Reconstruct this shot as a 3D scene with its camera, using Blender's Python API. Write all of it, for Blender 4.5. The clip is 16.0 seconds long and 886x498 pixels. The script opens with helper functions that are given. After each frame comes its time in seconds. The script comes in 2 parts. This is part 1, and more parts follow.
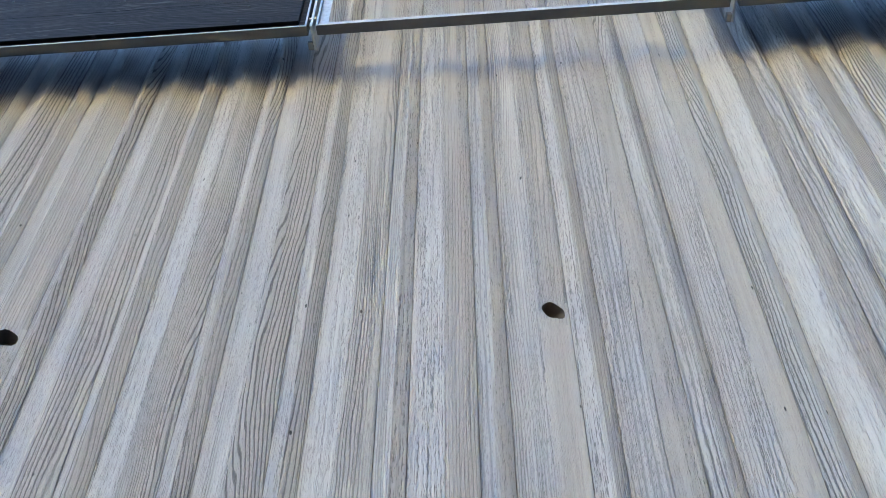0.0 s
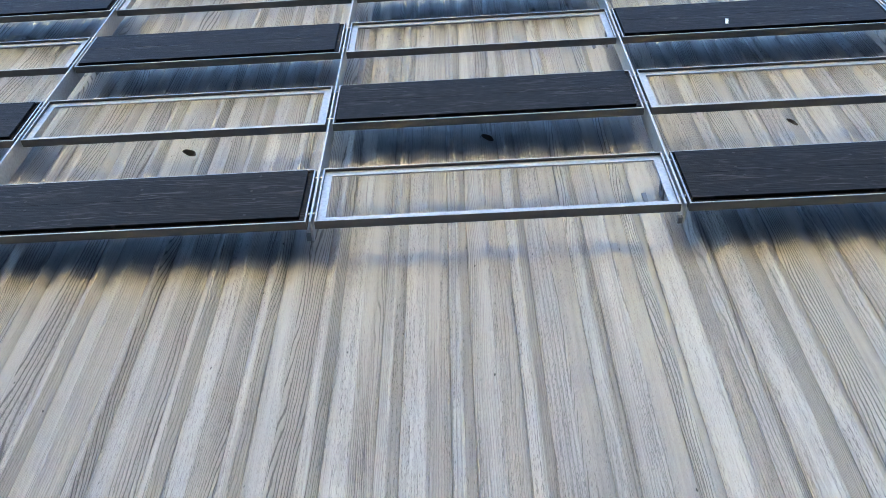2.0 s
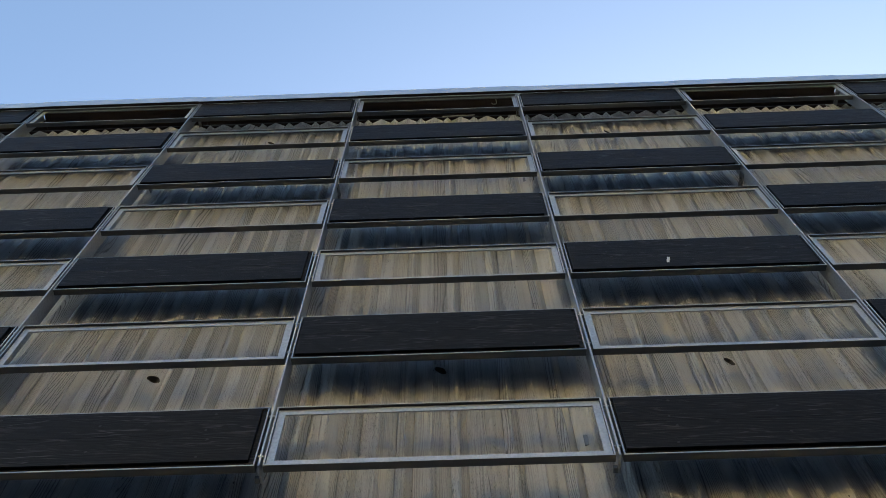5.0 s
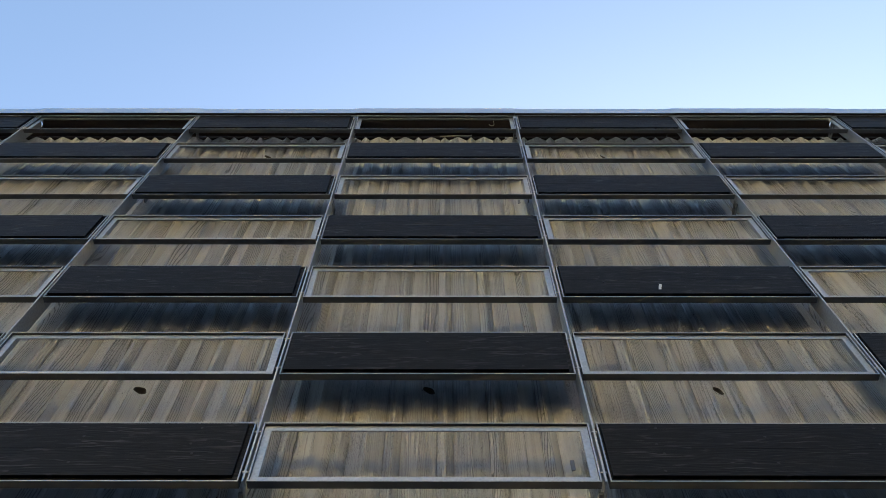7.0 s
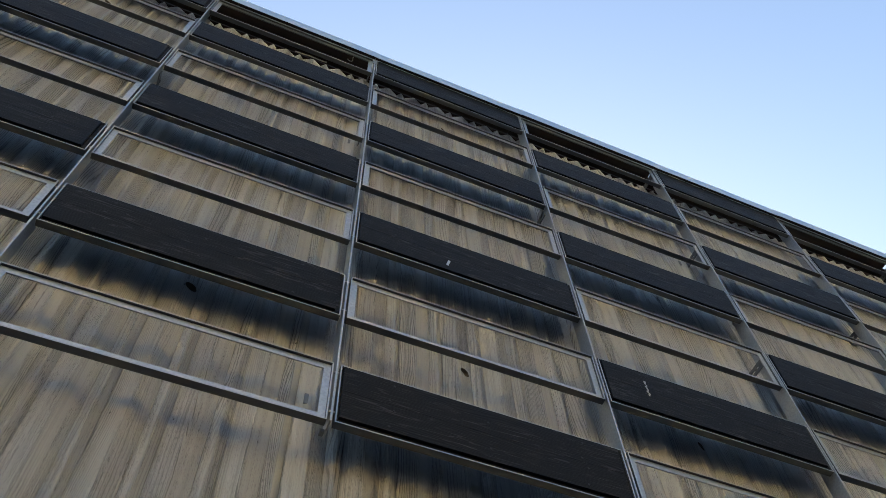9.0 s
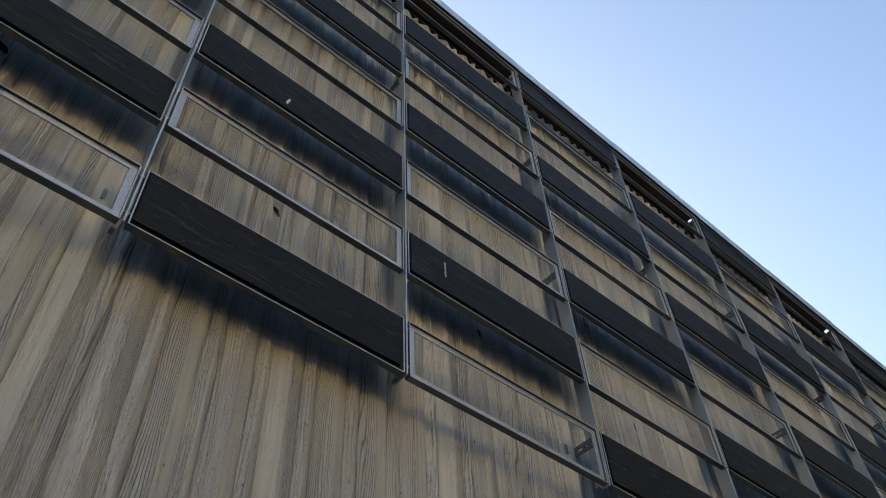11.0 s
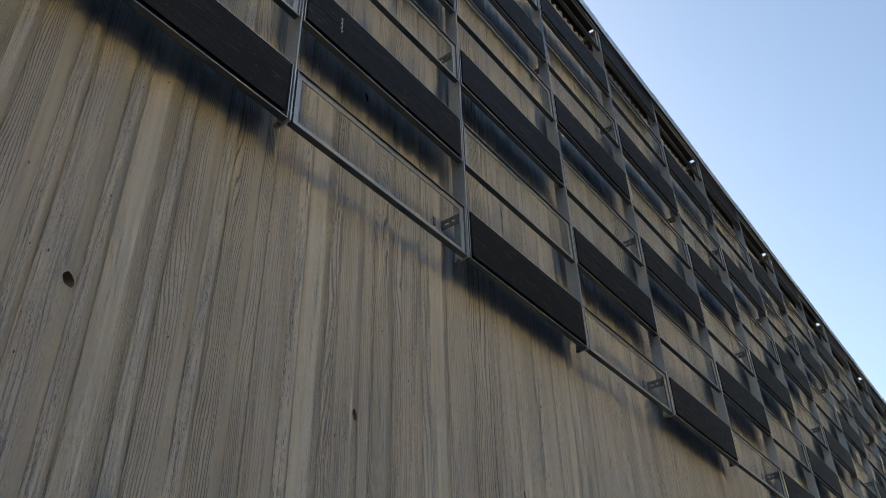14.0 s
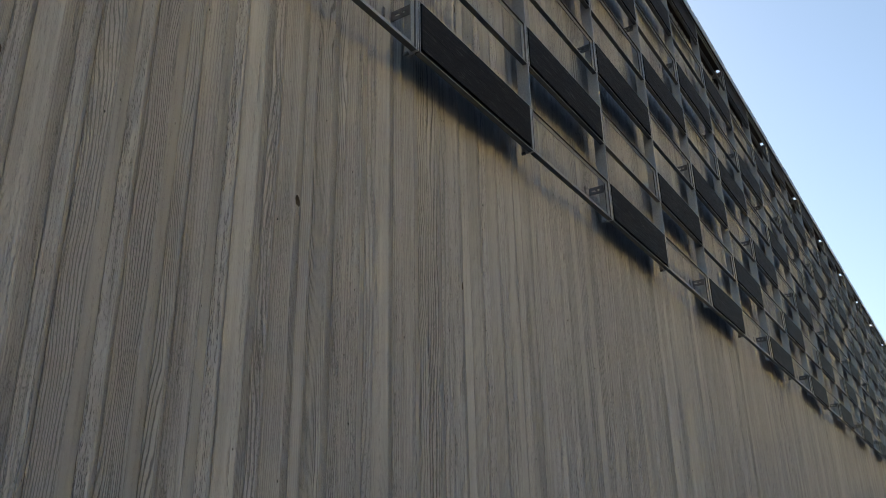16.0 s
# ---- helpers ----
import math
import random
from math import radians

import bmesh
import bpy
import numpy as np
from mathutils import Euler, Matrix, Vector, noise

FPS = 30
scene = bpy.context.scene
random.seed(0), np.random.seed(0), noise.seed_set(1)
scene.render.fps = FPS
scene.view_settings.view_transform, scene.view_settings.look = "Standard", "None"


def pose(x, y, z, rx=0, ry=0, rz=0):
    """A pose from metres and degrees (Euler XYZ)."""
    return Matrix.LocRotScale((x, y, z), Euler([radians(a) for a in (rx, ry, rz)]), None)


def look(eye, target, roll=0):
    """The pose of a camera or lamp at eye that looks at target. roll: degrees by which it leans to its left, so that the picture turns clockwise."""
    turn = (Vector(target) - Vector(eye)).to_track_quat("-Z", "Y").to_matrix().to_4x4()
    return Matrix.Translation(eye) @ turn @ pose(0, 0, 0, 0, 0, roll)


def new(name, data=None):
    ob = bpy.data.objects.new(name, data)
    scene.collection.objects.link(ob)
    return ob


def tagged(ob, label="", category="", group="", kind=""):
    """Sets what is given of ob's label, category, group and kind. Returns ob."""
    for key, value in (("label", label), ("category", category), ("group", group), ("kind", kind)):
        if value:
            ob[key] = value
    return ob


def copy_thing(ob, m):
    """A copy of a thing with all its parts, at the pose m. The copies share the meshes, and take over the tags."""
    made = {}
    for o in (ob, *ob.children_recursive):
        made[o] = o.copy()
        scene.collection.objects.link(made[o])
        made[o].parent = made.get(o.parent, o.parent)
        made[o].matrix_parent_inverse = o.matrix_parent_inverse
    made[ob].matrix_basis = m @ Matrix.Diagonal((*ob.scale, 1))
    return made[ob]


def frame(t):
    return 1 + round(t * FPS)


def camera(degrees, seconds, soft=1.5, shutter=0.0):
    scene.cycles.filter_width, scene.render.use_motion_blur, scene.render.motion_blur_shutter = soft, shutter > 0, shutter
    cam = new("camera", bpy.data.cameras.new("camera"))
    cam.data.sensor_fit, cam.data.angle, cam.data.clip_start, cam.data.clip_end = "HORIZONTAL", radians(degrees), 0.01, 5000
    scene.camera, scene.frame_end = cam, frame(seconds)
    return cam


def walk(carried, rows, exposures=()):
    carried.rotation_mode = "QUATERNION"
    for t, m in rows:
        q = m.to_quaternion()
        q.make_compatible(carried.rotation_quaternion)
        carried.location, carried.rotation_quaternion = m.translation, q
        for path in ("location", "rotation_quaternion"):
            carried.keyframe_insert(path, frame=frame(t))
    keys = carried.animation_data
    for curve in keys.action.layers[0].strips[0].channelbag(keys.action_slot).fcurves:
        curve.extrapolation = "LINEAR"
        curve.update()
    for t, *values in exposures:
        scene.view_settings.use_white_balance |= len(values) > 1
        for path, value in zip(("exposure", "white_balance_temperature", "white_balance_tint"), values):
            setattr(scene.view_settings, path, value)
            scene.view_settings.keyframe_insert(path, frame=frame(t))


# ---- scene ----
cam = camera(56.4, 16.0, soft=0.75)
PATH = [
    (0, (0.493, -1.225, 1.48), (0.383, 0.177, 2.902), 0.1),
    (0.5, (0.57, -1.348, 1.49), (0.447, 0.01, 2.953), 0.4),
    (1, (0.566, -1.436, 1.502), (0.448, -0.12, 3.004), 0.3),
    (1.5, (0.521, -1.532, 1.489), (0.45, -0.226, 3.003), -0.4),
    (2, (0.524, -1.649, 1.498), (0.464, -0.386, 3.048), -0.6),
    (2.5, (0.589, -1.768, 1.506), (0.541, -0.542, 3.085), -0.7),
    (3, (0.651, -1.903, 1.514), (0.613, -0.761, 3.156), -1.1),
    (3.5, (0.675, -1.95, 1.523), (0.645, -0.917, 3.236), -1.4),
    (4, (0.682, -1.963, 1.523), (0.658, -0.981, 3.265), -1.4),
    (6.5, (0.695, -1.98, 1.522), (0.68, -1.078, 3.307), 0.0),
    (7, (0.693, -1.981, 1.525), (0.69, -1.085, 3.313), 0.2),
    (7.5, (0.702, -1.979, 1.524), (0.771, -1.078, 3.308), -0.6),
    (8, (0.735, -1.975, 1.517), (0.912, -1.064, 3.289), -2.4),
    (8.5, (0.758, -1.952, 1.514), (1.061, -1.032, 3.264), -2.6),
    (9, (0.786, -1.927, 1.502), (1.227, -1.024, 3.231), -3.8),
    (9.5, (0.798, -1.922, 1.49), (1.376, -1.028, 3.184), -4.4),
    (10, (0.823, -1.947, 1.462), (1.507, -1.046, 3.111), -4.1),
    (10.2, (0.836, -1.962, 1.465), (1.557, -1.05, 3.093), -3.6),
    (12.3, (0.872, -1.904, 1.386), (1.977, -0.987, 2.779), -3.7),
    (12.5, (0.878, -1.897, 1.382), (1.997, -0.972, 2.758), -3.0),
    (13, (0.897, -1.893, 1.356), (2.102, -0.968, 2.657), -1.7),
    (13.5, (0.908, -1.894, 1.338), (2.18, -0.972, 2.576), -2.2),
    (14, (0.899, -1.903, 1.317), (2.218, -0.947, 2.477), -1.8),
    (14.5, (0.916, -1.899, 1.292), (2.288, -0.92, 2.368), -1.9),
    (15, (0.934, -1.888, 1.271), (2.37, -0.898, 2.25), -2.1),
    (15.5, (0.928, -1.918, 1.245), (2.437, -0.921, 2.1), -1.9),
    (16, (0.931, -1.924, 1.236), (2.49, -0.926, 1.996), -1.2),
]
walk(cam, [(t, look(eye, target, roll)) for t, eye, target, roll in PATH], exposures=[(0, 4.0, 5450, 5), (1.5, 4.05, 5450, 5), (3.0, 4.3, 5500, 5), (3.5, 3.1, 5700, 4), (4.2, 2.5, 6000, 3), (7, 2.7, 6300, 4), (10, 2.55, 6400, 4), (13, 2.3, 6500, 4), (16, 2.2, 6600, 4)])

# ---- light ----
SUN_ELEV, SUN_AZ = 26.0, 20.0          # degrees; the sun stands behind the building, azimuth from +y towards +x
world = bpy.data.worlds.new("sky")
scene.world = world
world.use_nodes = True
wn = world.node_tree
sky = wn.nodes.new("ShaderNodeTexSky")
sky.sky_type, sky.sun_disc = "NISHITA", False
sky.sun_elevation, sky.sun_rotation = radians(SUN_ELEV), radians(SUN_AZ)
sky.air_density, sky.dust_density, sky.ozone_density = 1.0, 3.0, 1.6
wn.links.new(sky.outputs[0], wn.nodes["Background"].inputs[0])
wn.nodes["Background"].inputs[1].default_value = 0.066
lamp = bpy.data.lights.new("sun", "SUN")
lamp.energy, lamp.angle, lamp.color = 5.0, radians(0.5), (1.0, 0.93, 0.82)
sun = new("sun", lamp)
_c = math.cos(radians(SUN_ELEV))
sun.matrix_world = look((60 * _c * math.sin(radians(SUN_AZ)), 60 * _c * math.cos(radians(SUN_AZ)), 60 * math.sin(radians(SUN_ELEV))), (0, 0, 0))

# ---- materials ----


class Nodes:
    """A small writer of node trees."""

    def __init__(self, name, rough=0.8, metal=0.0):
        self.mat = bpy.data.materials.new(name)
        self.mat.use_nodes = True
        self.tree = self.mat.node_tree
        self.bsdf = self.tree.nodes["Principled BSDF"]
        self.bsdf.inputs["Roughness"].default_value = rough
        self.bsdf.inputs["Metallic"].default_value = metal

    def put(self, sock, value):
        if hasattr(value, "is_output"):
            self.tree.links.new(value, sock)
        elif value is not None:
            sock.default_value = value

    def node(self, kind, out=0, ins=(), **props):
        n = self.tree.nodes.new(kind)
        for key, value in props.items():
            setattr(n, key, value)
        for key, value in dict(ins).items():
            self.put(n.inputs[key], value)
        return n.outputs[out]

    def math(self, op, a, b=None, c=None):
        n = self.tree.nodes.new("ShaderNodeMath")
        n.operation = op
        for sock, value in zip(n.inputs, (a, b, c)):
            self.put(sock, value)
        return n.outputs[0]

    def vec(self, x, y, z):
        return self.node("ShaderNodeCombineXYZ", ins={0: x, 1: y, 2: z})

    def noise(self, vector, scale, detail=2.0, rough=0.5):
        return self.node("ShaderNodeTexNoise", 0, {"Vector": vector, "Scale": scale, "Detail": detail, "Roughness": rough})

    def ramp(self, fac, *stops):
        n = self.tree.nodes.new("ShaderNodeValToRGB")
        while len(n.color_ramp.elements) < len(stops):
            n.color_ramp.elements.new(0.5)
        for e, (pos, col) in zip(n.color_ramp.elements, stops):
            e.position = pos
            e.color = (*col, 1) if isinstance(col, tuple) else (col, col, col, 1)
        self.put(n.inputs[0], fac)
        return n.outputs[0]

    def mix(self, fac, a, b, blend="MIX"):
        n = self.tree.nodes.new("ShaderNodeMix")
        n.data_type, n.blend_type = "RGBA", blend
        for sock, value in ((n.inputs[0], fac), (n.inputs[6], a), (n.inputs[7], b)):
            self.put(sock, (*value, 1) if isinstance(value, tuple) and len(value) == 3 else value)
        return n.outputs[2]

    def bump(self, height, strength, distance, normal=None):
        return self.node("ShaderNodeBump", 0, {"Height": height, "Strength": strength, "Distance": distance, "Normal": normal} if normal else {"Height": height, "Strength": strength, "Distance": distance})

    def finish(self, color=None, rough=None, normal=None):
        self.put(self.bsdf.inputs["Base Color"], (*color, 1) if isinstance(color, tuple) else color)
        self.put(self.bsdf.inputs["Roughness"], rough)
        self.put(self.bsdf.inputs["Normal"], normal)
        return self.mat


def board_concrete():
    """Pale grey concrete that took the brushed grain of the boards it was cast against."""
    n = Nodes("board_marked_concrete", 0.75)
    geo = n.tree.nodes.new("ShaderNodeNewGeometry")
    rand = n.math("FRACT", n.math("ADD", n.math("MULTIPLY", n.node("ShaderNodeObjectInfo", 5), 7.31), n.math("MULTIPLY", geo.outputs["Random Per Island"], 13.7)))
    rand2 = n.math("FRACT", n.math("MULTIPLY", rand, 17.3))
    rand3 = n.math("FRACT", n.math("MULTIPLY", rand, 41.9))
    xyz = n.node("ShaderNodeSeparateXYZ", 0, {0: geo.outputs["Position"]})
    x, z = xyz, xyz.node.outputs[2]
    off = n.math("MULTIPLY", rand, 50.0)
    # growth rings: tall pointed arches where the board was cut flat, near-straight lines elsewhere
    slow = n.noise(n.vec(n.math("MULTIPLY", x, 8.0), off, n.math("MULTIPLY", z, 0.9)), 1.0, 1.0)
    wob = n.noise(n.vec(n.math("MULTIPLY", x, 30.0), off, n.math("MULTIPLY", z, 6.0)), 1.0, 2.0)
    uneven = n.noise(n.vec(n.math("MULTIPLY", x, 70.0), off, n.math("MULTIPLY", z, 0.4)), 1.0, 1.0)
    amount = n.math("ADD", 0.015, n.math("MULTIPLY", n.math("POWER", rand2, 1.4), 0.15))
    f = n.math("ADD", x, n.math("ADD", n.math("MULTIPLY", slow, amount), n.math("ADD", n.math("MULTIPLY", wob, 0.009), n.math("MULTIPLY", uneven, 0.006))))
    pitch = n.math("ADD", 0.0058, n.math("MULTIPLY", n.math("POWER", rand3, 2.0), 0.0090))
    wave = n.math("ADD", n.math("MULTIPLY", n.math("SINE", n.math("MULTIPLY", n.math("DIVIDE", f, pitch), 6.2832)), 0.5), 0.5)
    streak = n.noise(n.vec(n.math("MULTIPLY", x, 520.0), off, n.math("MULTIPLY", z, 5.0)), 1.0, 3.0, 0.6)
    broken = n.noise(n.vec(n.math("MULTIPLY", x, 620.0), off, n.math("MULTIPLY", z, 60.0)), 1.0, 3.0, 0.7)
    patch = n.noise(n.vec(n.math("MULTIPLY", x, 24.0), off, n.math("MULTIPLY", z, 0.9)), 1.0, 4.0)
    patch2 = n.noise(n.vec(n.math("MULTIPLY", x, 40.0), n.math("ADD", off, 9.0), n.math("MULTIPLY", z, 0.7)), 1.0, 4.0)
    band = n.noise(n.vec(n.math("MULTIPLY", x, 60.0), n.math("ADD", off, 4.0), n.math("MULTIPLY", z, 0.8)), 1.0, 3.0, 0.6)
    show = n.ramp(n.math("ADD", patch, n.math("MULTIPLY", n.math("SUBTRACT", rand, 0.5), 0.5)), (0.36, 0.0), (0.60, 1.0))
    show2 = n.ramp(n.math("ADD", patch2, n.math("MULTIPLY", n.math("SUBTRACT", rand3, 0.5), 0.30)), (0.36, 0.22), (0.60, 1.0))
    ring = n.ramp(n.math("ADD", wave, n.math("MULTIPLY", n.math("SUBTRACT", broken, 0.5), 0.8)), (0.04, 1.0), (0.34, 0.0))
    dash = n.ramp(n.math("ADD", n.math("MULTIPLY", broken, 0.55), n.math("MULTIPLY", streak, 0.45)), (0.415, 1.0), (0.475, 0.0))
    dark = n.math("MAXIMUM", n.math("MULTIPLY", n.math("MULTIPLY", ring, show), n.ramp(rand2, (0.40, 0.45), (0.80, 0.95))), n.math("MULTIPLY", n.math("MULTIPLY", dash, show2), 0.9))
    # tone: from board to board, stains down the wall, small blots
    stain = n.ramp(n.noise(n.vec(n.math("MULTIPLY", x, 3.0), 0.0, n.math("MULTIPLY", z, 0.5)), 1.0, 5.0, 0.62), (0.3, 0.0), (0.7, 1.0))
    body = n.mix(stain, (0.47, 0.455, 0.425), (0.57, 0.555, 0.525))
    body = n.mix(n.math("MULTIPLY", n.math("POWER", rand, 1.5), 0.13), body, (0.27, 0.265, 0.25))
    body = n.mix(n.math("MULTIPLY", rand3, 0.25), body, (0.52, 0.515, 0.55))
    body = n.mix(n.math("MULTIPLY", n.ramp(band, (0.46, 0.0), (0.64, 1.0)), 0.24), body, (0.25, 0.24, 0.22))
    blot = n.ramp(n.noise(geo.outputs["Position"], 7.0, 5.0, 0.65), (0.55, 0.0), (0.72, 1.0))
    body = n.mix(n.math("MULTIPLY", blot, 0.3), body, (0.44, 0.39, 0.31))
    body = n.mix(n.math("MULTIPLY", dark, 0.70), body, (0.06, 0.058, 0.056))
    pit = n.ramp(n.node("ShaderNodeTexVoronoi", 0, {"Vector": n.vec(n.math("MULTIPLY", x, 16.0), off, n.math("MULTIPLY", z, 7.0)), "Scale": 1.0}), (0.030, 1.0), (0.048, 0.0))
    body = n.mix(n.math("MULTIPLY", pit, 0.85), body, (0.04, 0.04, 0.04))
    height = n.math("SUBTRACT", n.math("MULTIPLY", broken, 0.25), n.math("ADD", dark, pit))
    n.bsdf.inputs["Specular IOR Level"].default_value = 0.32
    return n.finish(body, n.ramp(streak, (0.3, 0.50), (0.7, 0.66)), n.bump(height, 1.0, 0.0050))


def plain_concrete():
    n = Nodes("plain_concrete", 0.85)
    pos = n.node("ShaderNodeNewGeometry", 0)
    a = n.noise(pos, 3.0, 6.0, 0.6)
    return n.finish(n.mix(a, (0.30, 0.29, 0.27), (0.42, 0.40, 0.37)), None, n.bump(n.noise(pos, 60.0, 4.0), 0.3, 0.004))


def galvanised():
    n = Nodes("galvanised_steel", 0.42, 0.6)
    pos = n.node("ShaderNodeNewGeometry", 0)
    cell = n.node("ShaderNodeTexVoronoi", 0, {"Vector": pos, "Scale": 90.0})
    big = n.noise(pos, 4.0, 4.0, 0.6)
    col = n.mix(n.ramp(cell, (0.1, 0.0), (0.9, 1.0)), (0.38, 0.385, 0.39), (0.49, 0.495, 0.50))
    col = n.mix(n.math("MULTIPLY", n.ramp(big, (0.5, 0.0), (0.75, 1.0)), 0.45), col, (0.36, 0.36, 0.35))
    return n.finish(col, n.ramp(big, (0.3, 0.34), (0.7, 0.52)), n.bump(cell, 0.1, 0.001))


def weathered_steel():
    """Undersides and inner faces of the angles: zinc, its shade put into the colour."""
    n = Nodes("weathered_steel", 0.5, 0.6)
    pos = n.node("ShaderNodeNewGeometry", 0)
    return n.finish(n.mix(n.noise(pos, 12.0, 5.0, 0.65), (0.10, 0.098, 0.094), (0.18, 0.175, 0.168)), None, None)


def dull_steel():
    n = Nodes("dull_bracket_steel", 0.6, 0.6)
    pos = n.node("ShaderNodeNewGeometry", 0)
    return n.finish(n.mix(n.noise(pos, 30.0, 4.0), (0.14, 0.14, 0.14), (0.32, 0.32, 0.32)), None, None)


def flashing():
    n = Nodes("coping_sheet", 0.42, 0.7)
    pos = n.node("ShaderNodeNewGeometry", 0)
    return n.finish(n.mix(n.noise(pos, 2.5, 4.0), (0.50, 0.54, 0.60), (0.62, 0.66, 0.70)), None, None)


def stained_wood():
    """Near-black stained boards with the grain lying along x."""
    n = Nodes("black_stained_wood", 0.55)
    pos = n.node("ShaderNodeTexCoord", 3)
    rand = n.math("MULTIPLY", n.node("ShaderNodeObjectInfo", 5), 40.0)
    xyz = n.node("ShaderNodeSeparateXYZ", 0, {0: pos})
    x, z = xyz, xyz.node.outputs[2]
    warp = n.noise(n.vec(n.math("ADD", n.math("MULTIPLY", x, 1.6), rand), rand, n.math("MULTIPLY", z, 10.0)), 1.0, 2.0)
    wave = n.math("SINE", n.math("MULTIPLY", n.math("ADD", z, n.math("MULTIPLY", warp, 0.09)), 800.0))
    fibre = n.noise(n.vec(n.math("ADD", n.math("MULTIPLY", x, 6.0), rand), rand, n.math("MULTIPLY", z, 260.0)), 1.0, 4.0, 0.65)
    g = n.math("ADD", n.math("MULTIPLY", wave, 0.16), fibre)
    col = n.mix(n.ramp(g, (0.35, 0.0), (0.8, 1.0)), (0.0045, 0.0042, 0.0044), (0.016, 0.015, 0.0152))
    dust = n.ramp(n.noise(n.vec(n.math("ADD", n.math("MULTIPLY", x, 5.0), rand), 0.0, n.math("MULTIPLY", z, 22.0)), 1.0, 4.0, 0.6), (0.58, 0.0), (0.8, 1.0))
    col = n.mix(n.math("MULTIPLY", dust, 0.18), col, (0.10, 0.096, 0.092))
    vein = n.noise(n.vec(n.math("ADD", n.math("MULTIPLY", x, 2.6), rand), rand, n.math("MULTIPLY", z, 30.0)), 1.0, 2.5, 0.5)
    vein = n.ramp(n.math("ABSOLUTE", n.math("SUBTRACT", vein, 0.5)), (0.006, 1.0), (0.022, 0.0))
    worn = n.ramp(n.noise(n.vec(n.math("ADD", n.math("MULTIPLY", x, 3.5), rand), 3.0, n.math("MULTIPLY", z, 9.0)), 1.0, 3.0), (0.45, 0.0), (0.62, 1.0))
    col = n.mix(n.math("MULTIPLY", n.math("MULTIPLY", vein, worn), 0.45), col, (0.095, 0.088, 0.090))
    scratch = n.ramp(n.noise(n.vec(n.math("ADD", n.math("MULTIPLY", x, 9.0), rand), rand, n.math("MULTIPLY", z, 420.0)), 1.0, 2.0, 0.5), (0.64, 0.0), (0.70, 1.0))
    col = n.mix(n.math("MULTIPLY", scratch, 0.22), col, (0.16, 0.15, 0.14))
    n.bsdf.inputs["Specular IOR Level"].default_value = 0.12
    return n.finish(col, n.ramp(fibre, (0.3, 0.42), (0.7, 0.68)), n.bump(g, 0.35, 0.0015))


def brown_wood():
    n = Nodes("dark_brown_wood", 0.7)
    pos = n.node("ShaderNodeNewGeometry", 0)
    xyz = n.node("ShaderNodeSeparateXYZ", 0, {0: pos})
    g = n.noise(n.vec(n.math("MULTIPLY", xyz, 2.0), n.math("MULTIPLY", xyz.node.outputs[1], 60.0), n.math("MULTIPLY", xyz.node.outputs[2], 60.0)), 1.0, 4.0, 0.6)
    return n.finish(n.mix(g, (0.020, 0.011, 0.007), (0.055, 0.030, 0.018)), None, n.bump(g, 0.3, 0.003))


def ground_mat():
    n = Nodes("dark_asphalt", 0.9)
    pos = n.node("ShaderNodeNewGeometry", 0)
    return n.finish(n.mix(n.noise(pos, 0.6, 6.0, 0.7), (0.010, 0.0105, 0.011), (0.022, 0.022, 0.022)), None, n.bump(n.noise(pos, 90.0, 3.0), 0.5, 0.01))


def simple(name, color, rough=0.7, metal=0.0, scale=25.0):
    n = Nodes(name, rough, metal)
    pos = n.node("ShaderNodeNewGeometry", 0)
    low = tuple(0.75 * c for c in color)
    return n.finish(n.mix(n.noise(pos, scale, 4.0), low, color), None, None)


CONCRETE, PLAIN, ZINC, BRACKET = board_concrete(), plain_concrete(), galvanised(), dull_steel()
FLASH, BLACK, BROWN, GROUND = flashing(), stained_wood(), brown_wood(), ground_mat()
SHADED = weathered_steel()
# brown insides of the tie holes, with the shade of the recess in the colour
HOLE_SHADE = simple("brown_grout", (0.15, 0.125, 0.095), 0.95)
SCREW = simple("screw_steel", (0.012, 0.012, 0.012), 0.6, 0.2)
WHITE = simple("white_plastic", (0.80, 0.80, 0.78), 0.5)
DROPPING = simple("chalky_dropping", (0.45, 0.44, 0.42), 0.9)
TWIG = simple("pale_dry_twig", (0.42, 0.38, 0.30), 0.85)

# ---- mesh helpers ----


def box(bm, x0, x1, y0, y1, z0, z1, bevel=0.0):
    made = bmesh.ops.create_cube(bm, size=1.0, matrix=Matrix.LocRotScale(((x0 + x1) / 2, (y0 + y1) / 2, (z0 + z1) / 2), None, (x1 - x0, y1 - y0, z1 - z0)))
    if bevel:
        edges = {e for v in made["verts"] for e in v.link_edges}
        bmesh.ops.bevel(bm, geom=list(edges), offset=bevel, segments=1, affect="EDGES")
    return bm


def rod(bm, p, q, radius, sides=10):
    p, q = Vector(p), Vector(q)
    turn = (q - p).to_track_quat("Z", "Y")
    bmesh.ops.create_cone(bm, cap_ends=True, segments=sides, radius1=radius, radius2=radius, depth=(q - p).length, matrix=Matrix.LocRotScale((p + q) / 2, turn, None))
    return bm


def mesh_of(name, bm, material):
    me = bpy.data.meshes.new(name)
    bm.to_mesh(me)
    bm.free()
    me.materials.append(material)
    return me


def part(name, bm, material, parent=None, label=""):
    ob = new(name, mesh_of(name, bm, material) if isinstance(bm, bmesh.types.BMesh) else bm)
    ob.parent = parent
    return tagged(ob, label) if label else ob


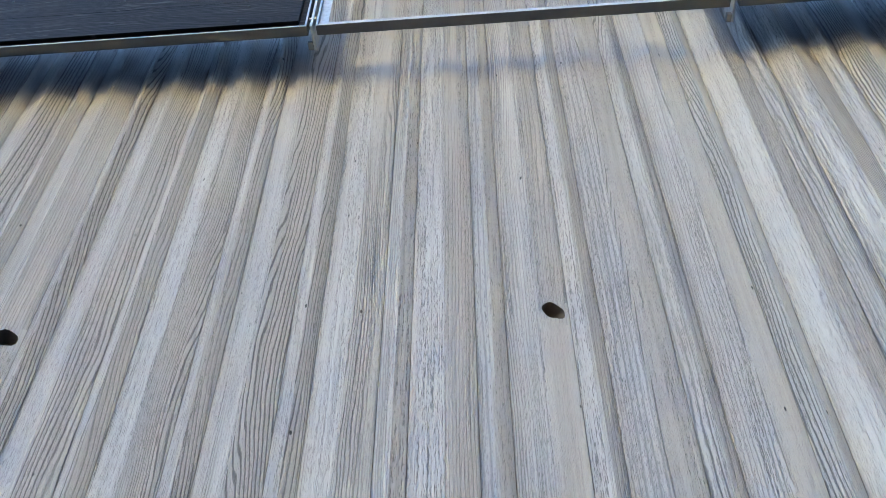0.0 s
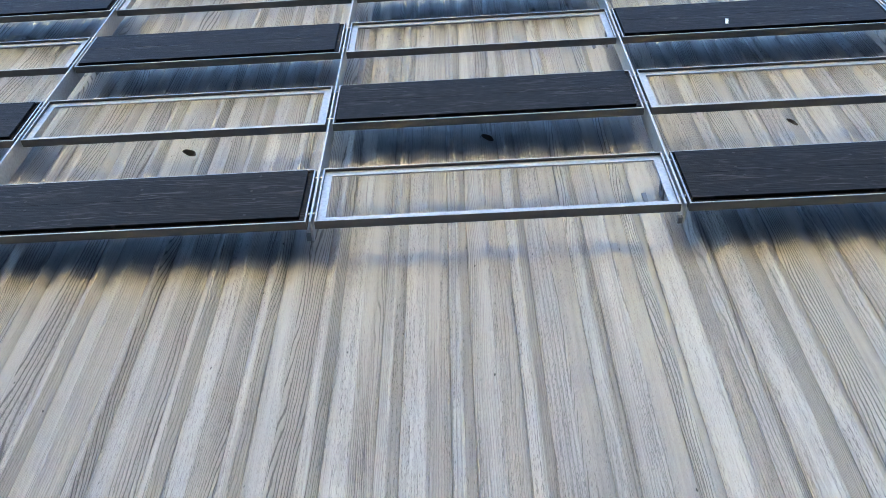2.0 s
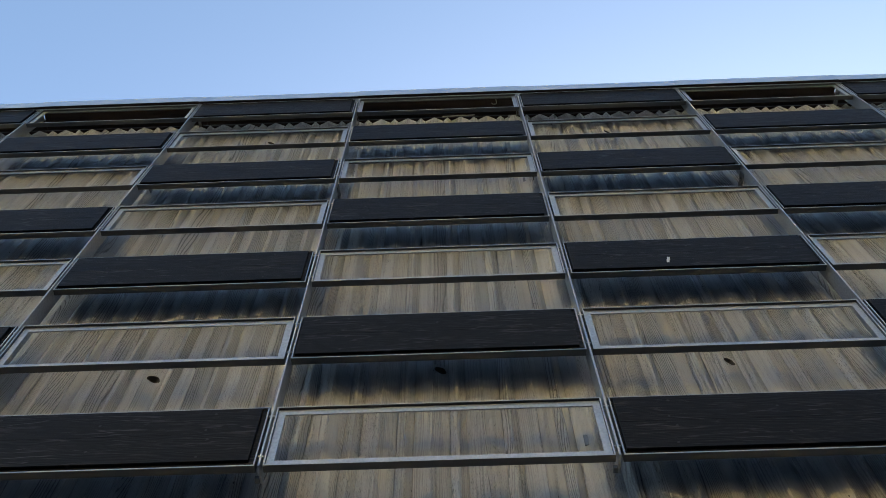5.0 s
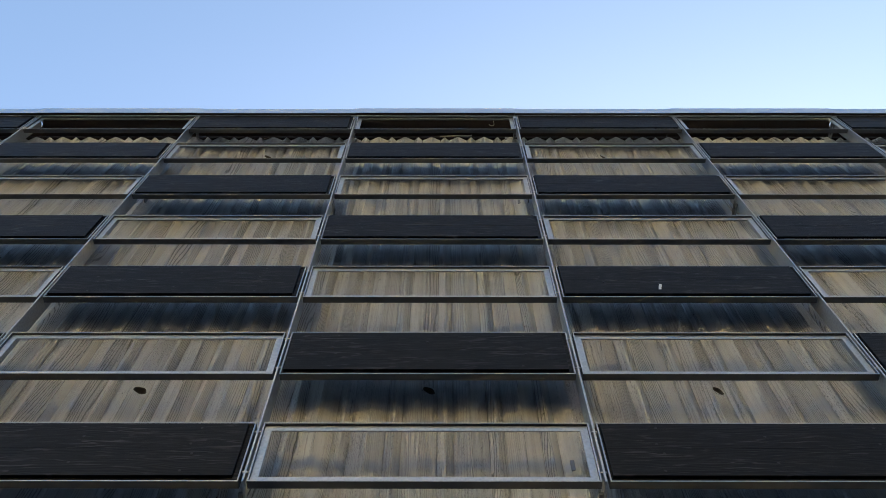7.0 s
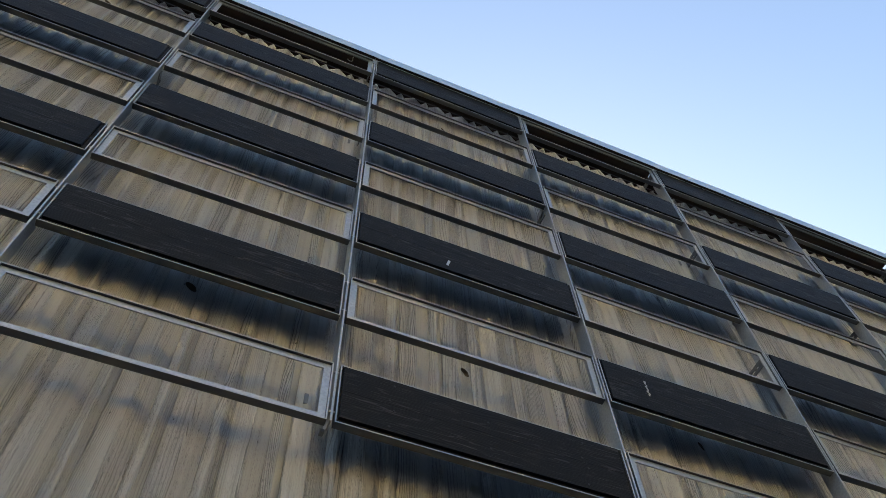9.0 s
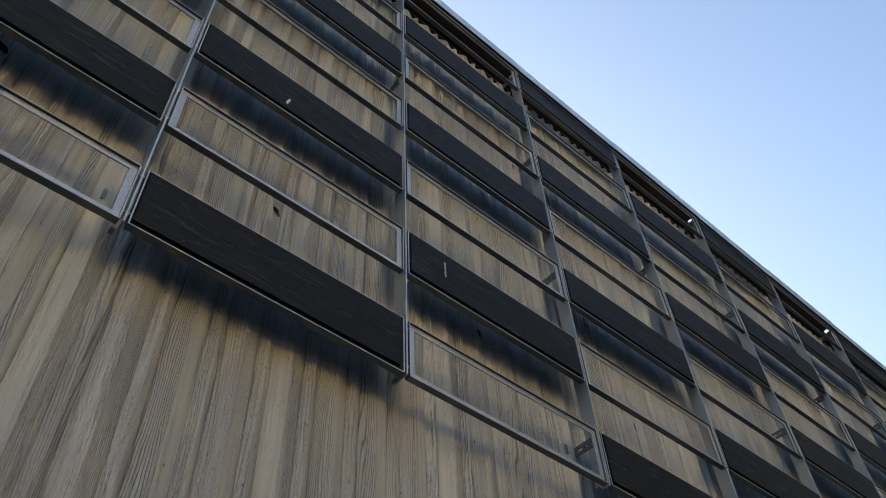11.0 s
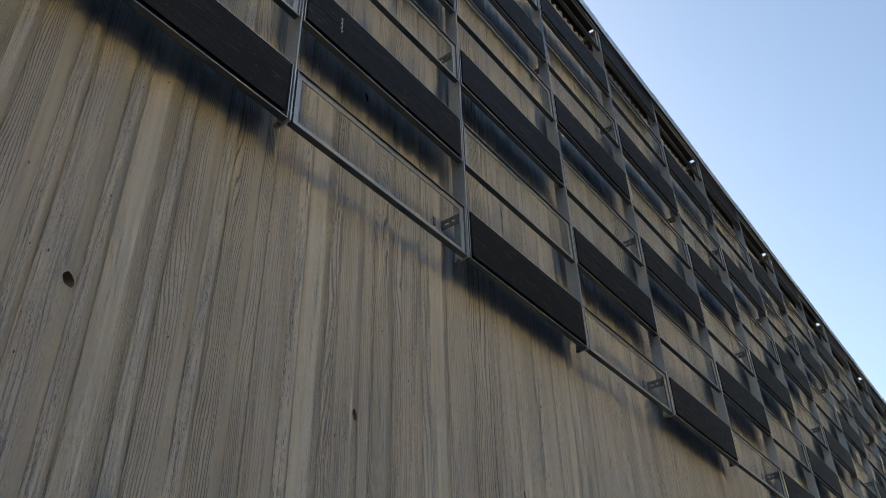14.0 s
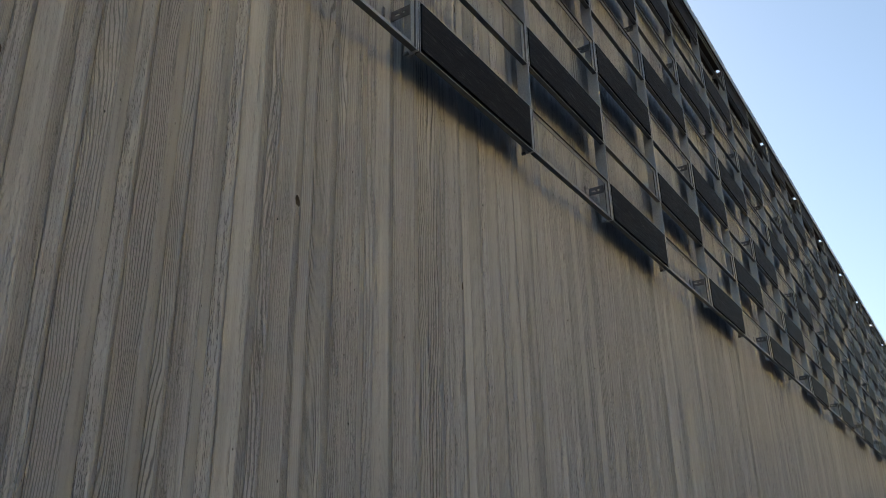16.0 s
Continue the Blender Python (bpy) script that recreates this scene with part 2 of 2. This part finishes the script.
# ---- plan ----
BAY, ROW, LOW = 1.25, 0.633, 3.70      # post spacing, row spacing, underside of the lowest frames
HIGH = 0.318                            # frame height
WIDE = BAY - 0.028                      # frame width
FIRST, LAST = -5, 36                    # bays
X0, X1 = FIRST * BAY, LAST * BAY
FACE = 0.183                            # plane of the valleys between the boards
WALL_TOP = 7.76
PITCH = BAY / 6

ground = part("ground", box(bmesh.new(), -600, 600, -600, 600, -0.5, 0.0), GROUND)
tagged(ground, "dark grey asphalt ground in front of the building", "ground", kind="structure")
wall = part("wall_south", box(bmesh.new(), X0, X1, FACE + 0.060, FACE + 0.30, 0.0, WALL_TOP - 0.002), PLAIN)
tagged(wall, "pale grey concrete wall cast with wood-grained vertical board marks", "wall", kind="structure")
for name, args in (("wall_west", (X0, X0 + 0.3, FACE + 0.30, 12.0, 0.0, WALL_TOP)), ("wall_east", (X1 - 0.3, X1, FACE + 0.30, 12.0, 0.0, WALL_TOP)), ("wall_north", (X0, X1, 12.0, 12.3, 0.0, WALL_TOP))):
    tagged(part(name, box(bmesh.new(), *args), PLAIN), "plain concrete outer wall of the building", "wall", kind="structure")
# flat roof; the front eaves board is narrower over the panelled bays and leaves a slot of sky behind the coping
roof = part("roof", box(bmesh.new(), X0, X1, 0.50, 12.3, 7.86, 7.91), BROWN)
tagged(roof, "flat roof with dark brown wooden boards at the eaves", "roof", kind="structure")
for k in range(FIRST, LAST):
    ends = (k * BAY + 0.02, (k + 1) * BAY - 0.02) if k % 2 else (k * BAY - 0.018, (k + 1) * BAY + 0.018)
    part("eaves_board", box(bmesh.new(), max(ends[0], X0), min(ends[1], X1), 0.100 if k % 2 else 0.045, 0.19, 7.87, 7.895, 0.003), BROWN, roof)
for k in range(FIRST, LAST - 1, 2):
    for i in (1, 2):
        part("eaves_board", box(bmesh.new(), k * BAY, (k + 2) * BAY - 0.002, 0.045 + 0.15 * i, 0.19 + 0.15 * i, 7.87, 7.895, 0.003), BROWN, roof)
# dark strips added under the coping, standing in for its shaded underside
for k in range(FIRST, LAST - 1, 2):
    part("soffit_board", box(bmesh.new(), k * BAY, (k + 2) * BAY - 0.002, -0.027, -0.003, 7.820, 7.836, 0.002), BROWN, roof)
part("fascia_board", box(bmesh.new(), X0, X1, 0.46, 0.49, WALL_TOP, 7.865, 0.003), BROWN, roof)
# unseen tall dark block and side wing, added behind the camera to cut skylight
tall = part("tall_building", box(bmesh.new(), -320, 320, -170, -140, 0, 52.0), simple("dark_cladding", (0.010, 0.0098, 0.0095), 0.95, scale=1.0))
part("side_wing", box(bmesh.new(), 52, 75, -139.9, -14, 0, 55.0), tall.data.materials[0], tall)
tagged(tall, "unseen tall dark block added to cut skylight on the wall", "building", kind="structure")
# unseen sunlit block in front of it, added to throw warm light at the wall
across = part("building_across", box(bmesh.new(), -26, 26, -20, 0, 11.0, 44.0), simple("cream_render", (0.92, 0.70, 0.31), 0.9, scale=2.0))
across.matrix_basis = pose(-13, -104, 0, 0, 0, -7)
tagged(across, "unseen warm-coloured block on a dark base, added to bounce sunlight onto the wall", "building", kind="structure")
# dark base, added so that the warm light comes only from higher up
part("lower_storeys", box(bmesh.new(), -26, 26, -20, -0.1, 0, 11.0), simple("dark_plinth", (0.02, 0.0195, 0.019), 0.9, scale=2.0), across)

# unseen dark wall, added to cut the warm light on the lower facade
yard_wall = part("yard_wall", box(bmesh.new(), -60, 50, -15.3, -15, 0, 4.5), simple("dark_render", (0.03, 0.029, 0.028), 0.95, scale=2.0))
tagged(yard_wall, "unseen plain dark wall added to cut the warm light low on the facade", "wall", kind="structure")

# ---- sheet-metal coping, in lengths that overlap at the joints ----
rng = random.Random(4)
x, first, i = X0, None, 0
while x < X1 - 0.1:
    lift = 0.006 * (i % 2) + rng.uniform(-0.002, 0.002)
    bm = bmesh.new()
    box(bm, x - 0.01 * (i % 2), x + 1.25 + 0.01 * (i % 2), -0.031 - 0.003 * (i % 2), -0.029 - 0.003 * (i % 2), 7.797, 7.906 + lift)
    box(bm, x, x + 1.25, -0.030, 0.040, 7.908 + lift, 7.911 + lift)
    tagged(part("coping_sheet", bm, FLASH), "blue-grey sheet-metal coping length along the roof edge", "coping", "coping lengths", "structure")
    x += 1.25
    i += 1

# ---- one frame of the lattice ----
LEG, SET, FLANGE, THICK = 0.034, 0.012, 0.034, 0.006


def rail_meshes():
    """Each rail: a leg standing off the wall and a flange set just behind its front lip."""
    w, h = WIDE, HIGH
    made = []
    for name, leg, flange in (
        ("bottom_rail", (0, w, 0, LEG, 0, THICK), (THICK, w - THICK, SET, SET + THICK, THICK, FLANGE)),
        ("top_rail", (0, w, 0, LEG, h - THICK, h), (THICK, w - THICK, SET, SET + THICK, h - FLANGE, h - THICK)),
        ("left_stile", (0, THICK, 0, LEG, THICK, h - THICK), (THICK, FLANGE, SET, SET + THICK, FLANGE, h - FLANGE)),
        ("right_stile", (w - THICK, w, 0, LEG, THICK, h - THICK), (w - FLANGE, w - THICK, SET, SET + THICK, FLANGE, h - FLANGE)),
    ):
        bm = bmesh.new()
        box(bm, *leg, 0.001)
        # front faces of the leg stay bright; the rest get the shade-dark steel
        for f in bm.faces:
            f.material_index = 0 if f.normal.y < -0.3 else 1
        old = set(bm.faces)
        box(bm, *flange)
        for f in set(bm.faces) - old:
            f.material_index = 0
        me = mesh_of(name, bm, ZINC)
        me.materials.append(SHADED)
        made.append(me)
    return made


RAILS = rail_meshes()


def hung(name, label, category, group):
    ob = tagged(new(name), label, category, group)
    for me in RAILS:
        part(me.name.split(".")[0], me, None, ob)
    for xx in (-0.010, WIDE + 0.010):
        for zz in (0.05, HIGH - 0.05):
            part("bolt", rod(bmesh.new(), (xx - 0.007, 0.006, zz), (xx + 0.007, 0.006, zz), 0.0045, 8), ZINC, ob)
    return ob


def open_frame():
    return hung("steel_frame", "empty galvanised steel angle frame hung between the posts", "frame", "frames of the lattice")


def board_panel():
    ob = hung("wood_panel", "two black-stained wooden boards screwed into a galvanised steel frame", "panel", "panels of the lattice")
    # black sheet added behind the boards for the deep shade in the gap round them
    part("backing", box(bmesh.new(), 0.006, WIDE - 0.006, SET - 0.004, SET - 0.001, 0.006, HIGH - 0.006), BLACK, ob)
    lo, hi, mid = 0.024, HIGH - 0.013, HIGH / 2 + 0.006
    for z0, z1 in ((lo, mid - 0.0002), (mid + 0.0002, hi)):
        bd = part("board", box(bmesh.new(), 0.013, WIDE - 0.026, -0.006, SET - 0.0045, z0, z1, 0.0006), BLACK, ob)
        for xx in (0.205, 0.61, 1.02):
            for dz in ((0.16, 0.80) if xx != 0.61 else (0.45,)):
                zz = z0 + dz * (z1 - z0)
                sx = xx + 0.012 * math.sin(90 * zz + 7 * xx)
                part("screw", rod(bmesh.new(), (sx, -0.0072, zz), (sx, -0.004, zz), 0.0052, 8), SCREW, bd)
    return ob


kinds = (open_frame(), board_panel())
spare = [True, True]
for k in range(FIRST, LAST):
    for j in range(7):
        which = (k + j) % 2
        m = pose(k * BAY + 0.014, 0, LOW + j * ROW)
        if spare[which]:
            kinds[which].matrix_basis = m
            spare[which] = False
        else:
            copy_thing(kinds[which], m)

# ---- posts and their wall brackets ----
POST_TOP = LOW + 6 * ROW + HIGH
bm = box(bmesh.new(), -0.004, 0.004, 0.0, 0.085, LOW, POST_TOP, 0.001)
POST = mesh_of("flat_bar", bm, ZINC)


def bracket_part(parent, z, side):
    """A slotted plate from the wall to the bar, with a foot against the concrete."""
    s = -1 if side < 0 else 1
    a, b = sorted((s * 0.005, s * 0.011))
    bm = bmesh.new()
    y0, y1, zc = 0.045, FACE - 0.014, z
    box(bm, a, b, y0, y1, zc - 0.029, zc - 0.008)
    box(bm, a, b, y0, y1, zc + 0.008, zc + 0.029)
    box(bm, a, b, y0, y0 + 0.028, zc - 0.008, zc + 0.008)
    box(bm, a, b, y1 - 0.030, y1, zc - 0.008, zc + 0.008)
    br = part("bracket", bm, BRACKET, parent, "dull grey slotted steel bracket")
    a, b = sorted((s * 0.005, s * 0.075))
    part("foot", box(bmesh.new(), a, b, FACE - 0.020, FACE - 0.014, zc - 0.029, zc + 0.029, 0.001), BRACKET, br)
    part("bolt", rod(bmesh.new(), (s * 0.002, 0.10, zc), (s * 0.018, 0.10, zc), 0.010, 6), BRACKET, br)


for k in range(FIRST, LAST + 1):
    post = tagged(new("lattice_post"), "galvanised flat steel bar standing on edge off the wall", "post", "posts of the lattice")
    post.matrix_basis = pose(k * BAY, 0, 0)
    part("flat_bar", POST, None, post)
    part("end_tab", box(bmesh.new(), -0.020, -0.0045, 0.055, 0.080, LOW - 0.005, LOW + 0.010, 0.001), BRACKET, post)
    for j in ((0, 2, 4, 6) if k % 2 else (4,)):
        bracket_part(post, LOW + j * ROW + (0.268 if k % 2 else -0.02), 1 if k % 4 == 0 else -1)

# ---- small things on the lattice ----
strip = bmesh.new()
box(strip, 1.741, 1.754, -0.0090, -0.0062, 5.028, 5.058, 0.001)
box(strip, 1.743, 1.756, -0.0089, -0.0061, 5.052, 5.080, 0.001)
bmesh.ops.rotate(strip, cent=(1.748, -0.0075, 5.054), matrix=pose(0, 0, 0, 0, 12, 0).to_3x3(), verts=strip.verts)
tagged(part("plastic_strip", strip, WHITE), "small white plastic strip stuck on a black board", "label")
smear = bmesh.new()
for i in range(9):
    zz = 4.460 + 0.012 * i
    box(smear, 2.745 + 0.004 * math.sin(2.3 * i) - 0.004, 2.745 + 0.004 * math.sin(2.3 * i) + 0.004 + 0.002 * (i % 3), -0.0074, -0.0060, zz, zz + 0.011, 0.0005)
tagged(part("bird_dropping", smear, DROPPING), "pale dried bird dropping on a black board", "stain")
twig = bmesh.new()
pts = [(0.66 + 0.03 * i, 0.05 + 0.004 * math.sin(i), 7.47 + 0.012 * math.sin(0.9 * i) + 0.003 * i) for i in range(9)]
for p, q in zip(pts, pts[1:]):
    rod(twig, p, q, 0.005, 6)
tagged(part("dry_twig", twig, TWIG), "pale dry twig caught under the top frame", "twig")

hook = bmesh.new()
bend = [(1.085, 0.056, 7.869), (1.085, 0.056, 7.775), (1.078, 0.056, 7.752), (1.062, 0.056, 7.745), (1.050, 0.056, 7.756), (1.048, 0.056, 7.775)]
for p, q in zip(bend, bend[1:]):
    rod(hook, p, q, 0.003, 6)
tagged(part("wire_hook", hook, TWIG), "small bent wire hook hanging from the brown eaves", "hook")

# ---- board-marked face of the wall, board by board ----
HOLES = (0.84, 2.68, 4.445, 7.34)
RISE_W, RISE_N = 0.031, 0.027
W_WIDE = 0.142
W_SLIM = PITCH - W_WIDE


def tent(bm, x, width, rise, holes=(), z0=0.0, z1=WALL_TOP):
    """Two slanted faces that meet in a blunt ridge; the second may hold round tie holes."""
    mid, back = x + width / 2, FACE + 0.0
    ridge = FACE - rise
    v = bm.verts.new
    cut = 0.004
    a, b, c, d = (x, back), (mid - cut, ridge + 0.001), (mid + cut, ridge + 0.001), (x + width, back)
    rows = [(a, b), (b, c)] + ([] if holes else [(c, d)])
    for (xa, ya), (xb, yb) in rows:
        bm.faces.new((v((xa, ya, z0)), v((xb, yb, z0)), v((xb, yb, z1)), v((xa, ya, z1))))
    bm.faces.new((v((a[0], a[1], z1)), v((b[0], b[1], z1)), v((c[0], c[1], z1)), v((d[0], d[1], z1))))
    if holes:
        span = Vector((d[0] - c[0], d[1] - c[1], 0))
        long, out = span.length, Vector((span.y, -span.x, 0)).normalized()
        span.normalize()
        at = lambda u, z, deep=0.0: Vector((c[0], c[1], 0)) + span * u + Vector((0, 0, z)) - out * deep
        edge = [z0]
        for h in holes:
            edge += [h - 0.033, h + 0.033]
        edge.append(z1)
        for lo, hi in zip(edge[::2], edge[1::2]):
            bm.faces.new([v(at(u, z)) for u, z in ((0, lo), (long, lo), (long, hi), (0, hi))])
        r, sides = 0.0225, 24
        uc = 0.035
        for h in holes:
            ring, rim, deep = [], [], []
            for i in range(sides):
                t = 2 * math.pi * i / sides
                cu, cz = math.cos(t), math.sin(t)
                q = min((long - uc if cu > 0 else uc) / max(abs(cu), 1e-6), 0.033 / max(abs(cz), 1e-6))
                ring.append(v(at(uc + cu * q, h + cz * q)))
                rr = r * (1 + 0.05 * math.sin(3 * t + h) + 0.04 * math.sin(5 * t + 2 * h))
                rim.append(v(at(uc + cu * rr * 1.25, h + cz * rr)))
                deep.append(v(at(uc + cu * rr * 0.8, h + cz * rr * 0.85, 0.055)))
            for i in range(sides):
                k = (i + 1) % sides
                bm.faces.new((ring[i], ring[k], rim[k], rim[i]))
                bm.faces.new((rim[i], rim[k], deep[k], deep[i])).material_index = 1
            bm.faces.new(deep).material_index = 1
            for uu, zz in ((0, h - 0.033), (long, h - 0.033), (long, h + 0.033), (0, h + 0.033)):
                near = sorted(ring, key=lambda w: (w.co - at(uu, zz)).length)[:2]
                bm.faces.new((near[0], near[1], v(at(uu, zz))))
    return bm


def faced(bm):
    bm.normal_update()
    for f in bm.faces:
        if f.normal.y > 0.05:
            f.normal_flip()
    return bm


GROOVE = 0.0016
WIDE_MESH = mesh_of("board", faced(tent(bmesh.new(), 0, W_WIDE - GROOVE, RISE_W)), CONCRETE)
HOLE_MESH = mesh_of("holed_board", faced(tent(bmesh.new(), 0, W_WIDE - GROOVE, RISE_W, HOLES)), CONCRETE)
HOLE_MESH.materials.append(HOLE_SHADE)
SLIM_MESH = mesh_of("slim_board", faced(tent(bmesh.new(), 0, W_SLIM - GROOVE, RISE_N)), CONCRETE)
rest = bmesh.new()
for n in range(FIRST * 6, LAST * 6):
    x = n * PITCH + 0.522 - 2 * PITCH
    if x + PITCH > X1 or x < X0:
        continue
    holed = (n - 2) % 6 == 0
    if x < 26.5:
        part("board", HOLE_MESH if holed else WIDE_MESH, None, wall).location = (x, 0, 0)
        part("slim_board", SLIM_MESH, None, wall).location = (x + W_WIDE, 0, 0)
    else:
        tent(rest, x, W_WIDE - GROOVE, RISE_W)
        tent(rest, x + W_WIDE, W_SLIM - GROOVE, RISE_N)
tagged(part("board_face", faced(rest), CONCRETE, wall), kind="stuff")
